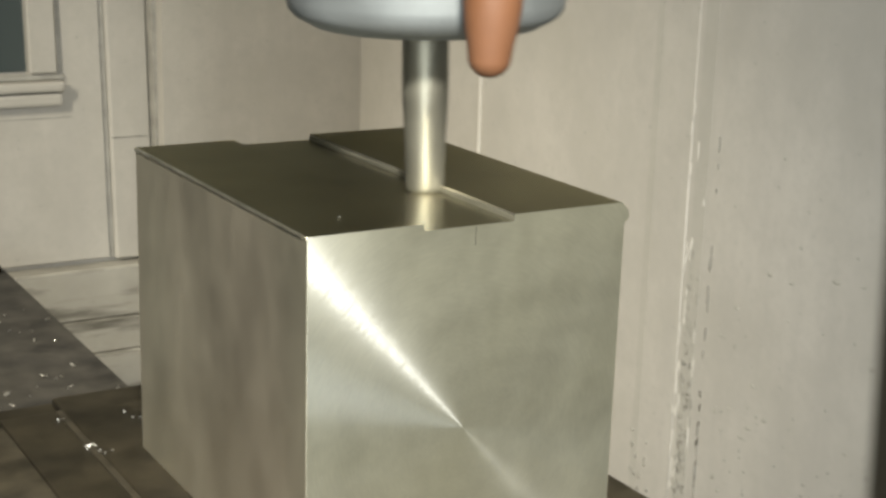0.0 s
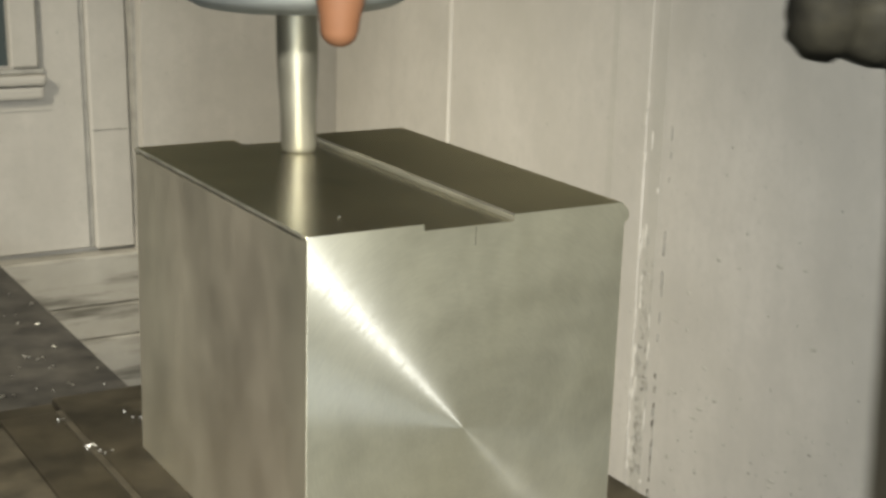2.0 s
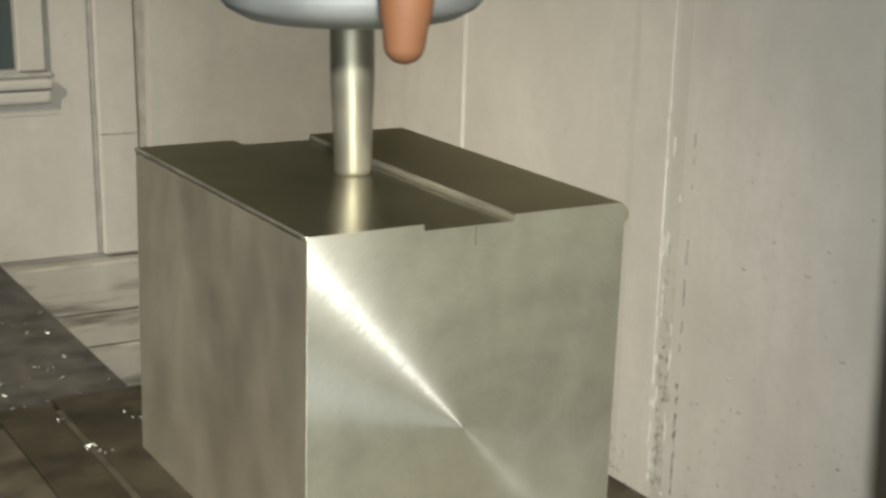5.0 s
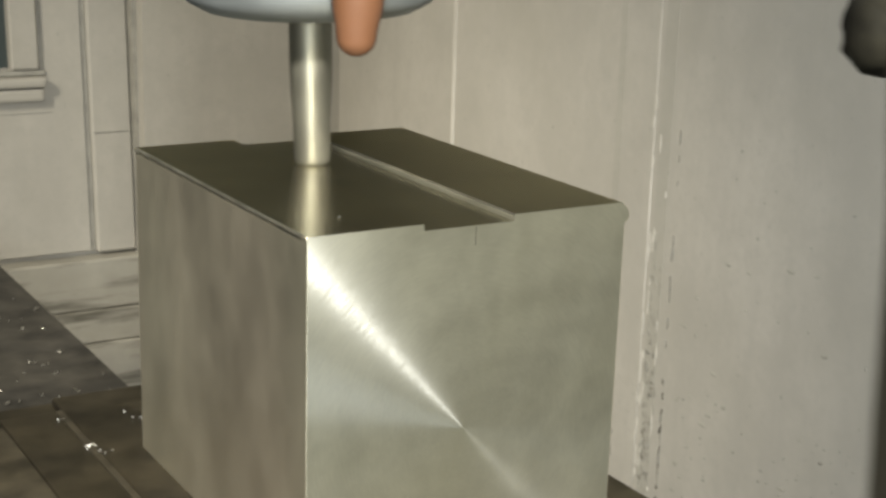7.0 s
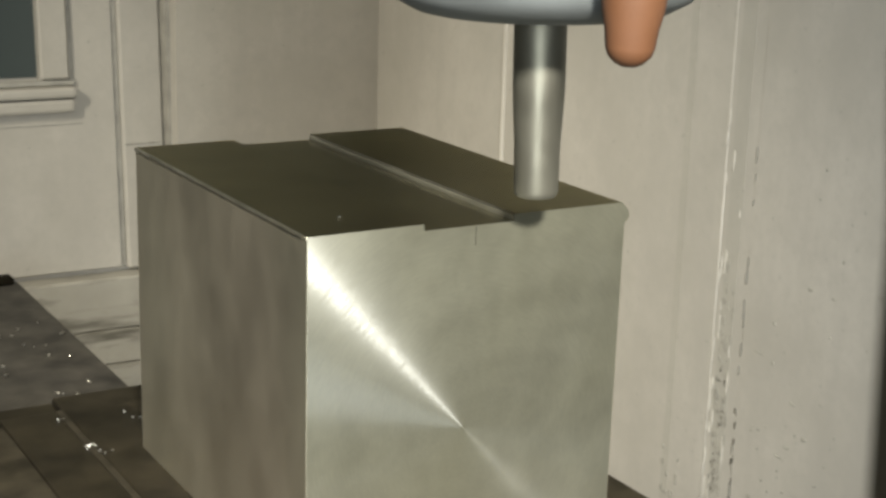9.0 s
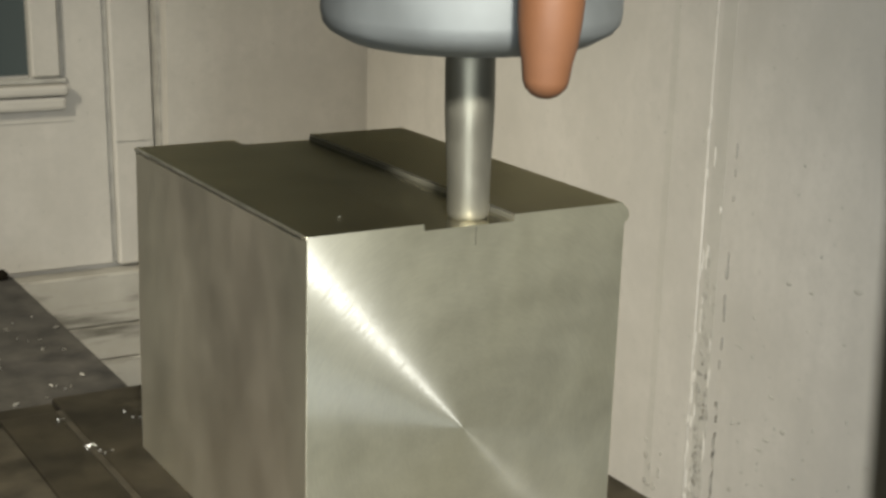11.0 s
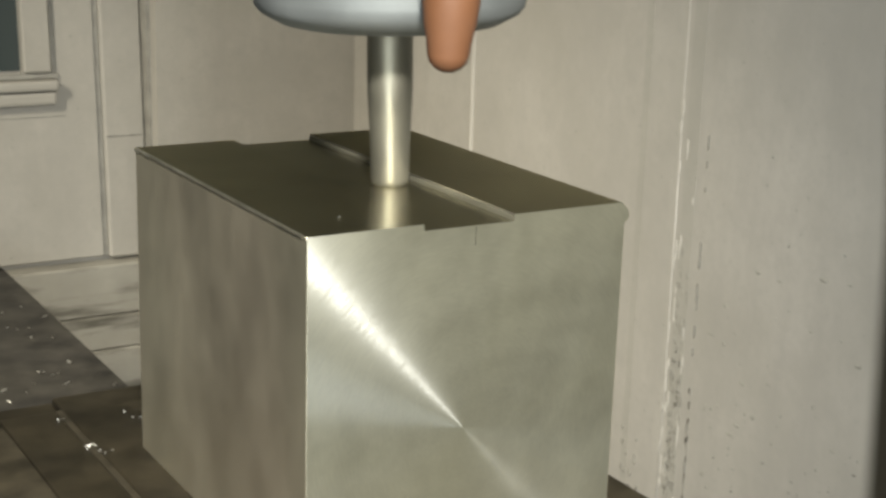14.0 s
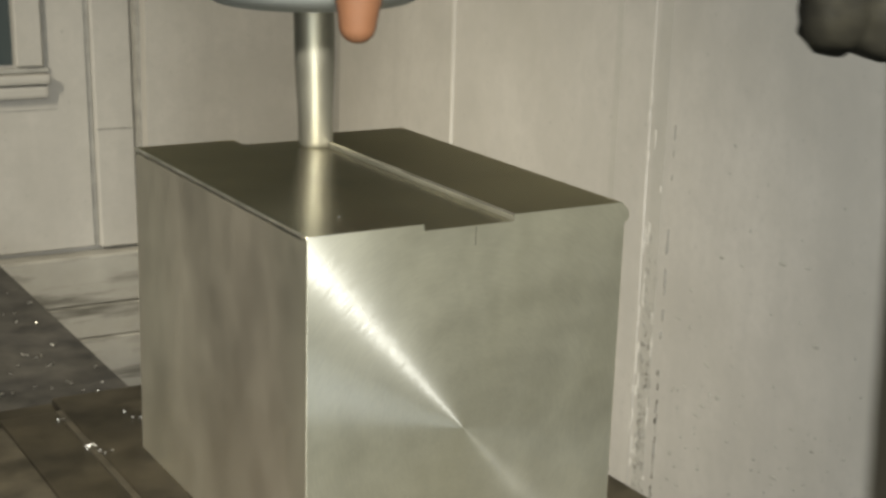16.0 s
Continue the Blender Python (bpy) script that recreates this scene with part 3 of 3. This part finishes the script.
def camera_hood():
    """The rim of the camera's own housing, beside its lens."""
    bm = bmesh.new()
    edge = [(0.0090, 0.004), (0.00895, 0.0007), (0.00873, -0.0022), (0.00853, -0.0050), (0.00848, -0.0075)]
    for z in (-0.030, -0.027):
        for x, y in edge + [(0.016, -0.0075), (0.016, 0.004)]:
            bm.verts.new((x, y, z))
    bm.verts.ensure_lookup_table()
    n = len(edge) + 2
    bm.faces.new([bm.verts[k] for k in range(n)])
    bm.faces.new([bm.verts[n + k] for k in range(n)])
    for k in range(n):
        j = (k + 1) % n
        bm.faces.new((bm.verts[k], bm.verts[j], bm.verts[n + j], bm.verts[n + k]))
    # its stand goes straight down beside the table
    down = pose(0, 0, 0, *TURN).inverted().to_3x3() @ Vector((0, 0, -1))
    a = Vector((0.0150, -0.004, -0.0285))
    m = Matrix.Translation(a) @ down.to_track_quat("Z", "Y").to_matrix().to_4x4()
    lathe(bm, [(0.003, 0), (0.003, 0.395), (0.012, 0.396), (0.012, 0.404)], 16, m)
    return tagged(part("camera_hood", bm, RIM), "brown rim of a camera housing on the table", "camera housing")


# ---- spindle ----
def spindle():
    top = new("spindle_head")
    tagged(top, "milling spindle with silver holder, slim cutter and orange nozzle", "spindle")
    sharp(part("tool_holder", lathe(bmesh.new(), [(0.0, 0.0359), (0.0232, 0.0359), (0.0250, 0.0363), (0.0290, 0.0385), (0.0303, 0.0401), (0.0307, 0.0424), (0.0307, 0.085), (0.026, 0.092)], 96), SATIN, top, "satin silver tool holder"))
    prof = [(0.0, -0.0013), (0.0040, -0.0013), (0.0043, -0.0010), (0.0045, 0.0), (0.0046, 0.0080), (0.0047, 0.0110), (0.0049, 0.0145), (0.0051, 0.0180), (0.0052, 0.0210), (0.0052, 0.0366)]
    sharp(part("end_mill", lathe(bmesh.new(), prof, 48), CARBIDE, top, "slim bright cutter, waisted at its cutting end"))
    sharp(part("spindle_nose", lathe(bmesh.new(), [(0.040, 0.0925), (0.044, 0.097), (0.046, 0.12), (0.050, 0.15), (0.050, ROOF + 0.02)], 64), SATIN, top))
    nozzle(top)
    hose(top)
    return top


def nozzle(top):
    m = Matrix.Translation((-0.0072, -0.0378, 0.0308)) @ Euler((0, radians(3), 0)).to_matrix().to_4x4()
    bm = lathe(bmesh.new(), [(0.0014, 0.0), (0.0026, 0.0006), (0.0038, 0.0018), (0.0043, 0.0032), (0.0047, 0.0065), (0.0054, 0.0095), (0.0059, 0.014), (0.0062, 0.020), (0.0062, 0.075)], 28, m)
    sharp(part("coolant_nozzle", bm, ORANGE, top, "orange plastic coolant nozzle"), 30)


def lumpy(bm, amount, scale, seed):
    """Caked swarf and oil: pushes the surface in and out unevenly."""
    bm.normal_update()
    for v in bm.verts:
        p = v.co * scale + Vector((seed, 0, 0))
        v.co += v.normal * amount * (noise.noise(p) + 0.5 * noise.noise(p * 2.3))
    return bm


TRAM = (0.95, -1.65, 0)          # the head is out of tram by a little


def hose(top):
    """A jointed coolant hose of black ball-and-socket pieces caked with swarf, with a tap below it."""
    level = pose(0.0002, -0.0002, 0, *TRAM).inverted()
    pts = [Vector(p) for p in ((0.0055, -0.1726, 0.0502), (0.0117, -0.1764, 0.0498), (0.0182, -0.1808, 0.0479), (0.0251, -0.1853, 0.0465), (0.0329, -0.1893, 0.0489), (0.0392, -0.1903, 0.0577), (0.0427, -0.1890, 0.0688))]
    for k in range(len(pts) - 1):
        a, b = pts[k], pts[k + 1]
        way = b - a
        m = level @ Matrix.Translation(a) @ way.to_track_quat("Z", "Y").to_matrix().to_4x4()
        L = way.length
        r = 0.0068
        prof = [(r * 0.40, -0.0032), (r * 0.66, -0.0028), (r * 0.86, -0.0018), (r * 0.97, -0.0004), (r, 0.002), (r, L * 0.35), (r, L * 0.5), (r * 0.93, L * 0.62), (r * 0.88, L * 0.8), (r * 0.55, L)]
        sharp(part("hose_joint", lumpy(lathe(bmesh.new(), prof, 32, m), 0.0007, 330, k), CAKED, top, "black coolant hose joint caked with oily swarf"), 60)
    m = level @ Matrix.Translation((0.0180, -0.1880, 0.0441)) @ Euler((radians(12), radians(2), 0)).to_matrix().to_4x4()
    prof = [(0.0030, -0.0070), (0.0048, -0.0066), (0.0062, -0.0052), (0.0070, -0.0034), (0.0072, -0.0010), (0.0066, 0.0010), (0.0064, 0.0034), (0.0058, 0.0056), (0.0053, 0.0077)]
    tap = sharp(part("tap", lumpy(lathe(bmesh.new(), prof, 32, m), 0.0006, 360, 9), CAKED, top, "black plastic hose tap caked with oily swarf"), 60)
    rnd = random.Random(8)
    bm = bmesh.new()
    for k in range(11):
        p = Vector((0.0140, -0.1928, 0.0474)) + Vector((rnd.gauss(0, 0.0011), rnd.gauss(0, 0.0004), rnd.gauss(0, 0.0009)))
        chip(bm, rnd, level @ Matrix.Translation(p) @ Euler((rnd.uniform(0, 6), rnd.uniform(0, 6), rnd.uniform(0, 6))).to_matrix().to_4x4(), rnd.uniform(0.0004, 0.0008))
    tagged(part("chips", bm, SWARF, tap, "bright chips stuck to the tap"), kind="stuff")


SPINDLE = spindle()
BLOCK = workpiece()
FIXTURE = fixture()
COVER_TOP = saddle_cover()
CHIPS = chips()
FIXTURE_CHIPS = fixture_chips()
TOP_CHIP = top_chip()
HOOD = camera_hood()

# thrown chips: size; where each lies behind the block until it is swept up; when and where it passes
THROWN = [
    (0.0009, (0.037, 0.112, 0.0004 - H), (0.3, (0.0060, 0.0190, 0.0006)), (0.4, (0.0049, 0.0212, 0.0006)), (0.7, (0.0152, 0.0775, 0.0010))),
    (0.0008, (0.044, 0.118, 0.0004 - H), (0.3, (0.0230, 0.0120, 0.0004)), (0.4, (0.0191, 0.0145, 0.0006)), (0.5, (0.0100, 0.0250, 0.0060))),
    (0.0006, (0.050, 0.110, 0.0004 - H), (3.0, (0.0400, 0.0450, 0.0020)), (3.1, (0.0197, 0.0536, 0.0126)), (3.2, (-0.0300, 0.0900, 0.0060))),
    (0.0006, (0.056, 0.121, 0.0004 - H), (8.1, (0.0400, 0.0450, 0.0020)), (8.2, (0.0513, 0.0364, 0.0176)), (8.3, (0.0900, 0.0300, 0.0010))),
    (0.0009, (0.061, 0.114, 0.0004 - H), (13.2, (0.0280, 0.0450, 0.0010)), (13.3, (0.0199, 0.0525, 0.0006)), (13.4, (-0.0050, 0.0700, 0.0050))),
    (0.0008, (0.066, 0.117, 0.0004 - H), (13.2, (0.0250, 0.0380, 0.0010)), (13.3, (0.0102, 0.0341, 0.0006)), (13.4, (-0.0100, 0.0400, 0.0020))),
]
FLUNG = [thrown_chip(31 + k, row[0] * 0.6) for k, row in enumerate(THROWN)]


def thrown_rows(rest, passes):
    """Rides behind the block, flies past the given places, drops behind the block again and rides on there."""
    rows, spin = [], 0
    for t, x, y, lift in TRAVEL:
        ride = Vector((-x / 1000, -y / 1000, 0))
        if t < passes[0][0]:
            place = Vector(rest)
        elif t > passes[-1][0]:
            place = Vector(rest) + Vector((0.004, 0.003, 0))
        else:
            later = next(k for k, p in enumerate(passes) if p[0] >= t)
            (t1, b), (t0, a) = passes[later], passes[max(0, later - 1)]
            k = 1 if t1 == t0 else (t - t0) / (t1 - t0)
            place = Vector(a).lerp(Vector(b), k)
            spin += 40
        rows.append((t, Matrix.Translation(place + ride) @ pose(0, 0, 0, spin, 0, spin)))
    return rows


def motions():
    walk(BLOCK, riding(CENTRE))
    walk(FIXTURE, riding((0, 0, -H)))
    walk(FIXTURE_CHIPS, riding((0, 0, -H)))
    walk(TOP_CHIP, riding((0.0126, 0.0117, 0)))
    walk(HOOD, camera_rows())
    for thing, (size, rest, *passes) in zip(FLUNG, THROWN):
        walk(thing, thrown_rows(rest, passes))
    for thing in (COVER_TOP, CHIPS):
        walk(thing, [(t, pose(0.042 - x / 1000, 0, 0)) for t, x, y, lift in TRAVEL])
    walk(SPINDLE, [(t, pose(0.0002, -0.0002, lift / 1000, *TRAM)) for t, x, y, lift in TRAVEL])


motions()
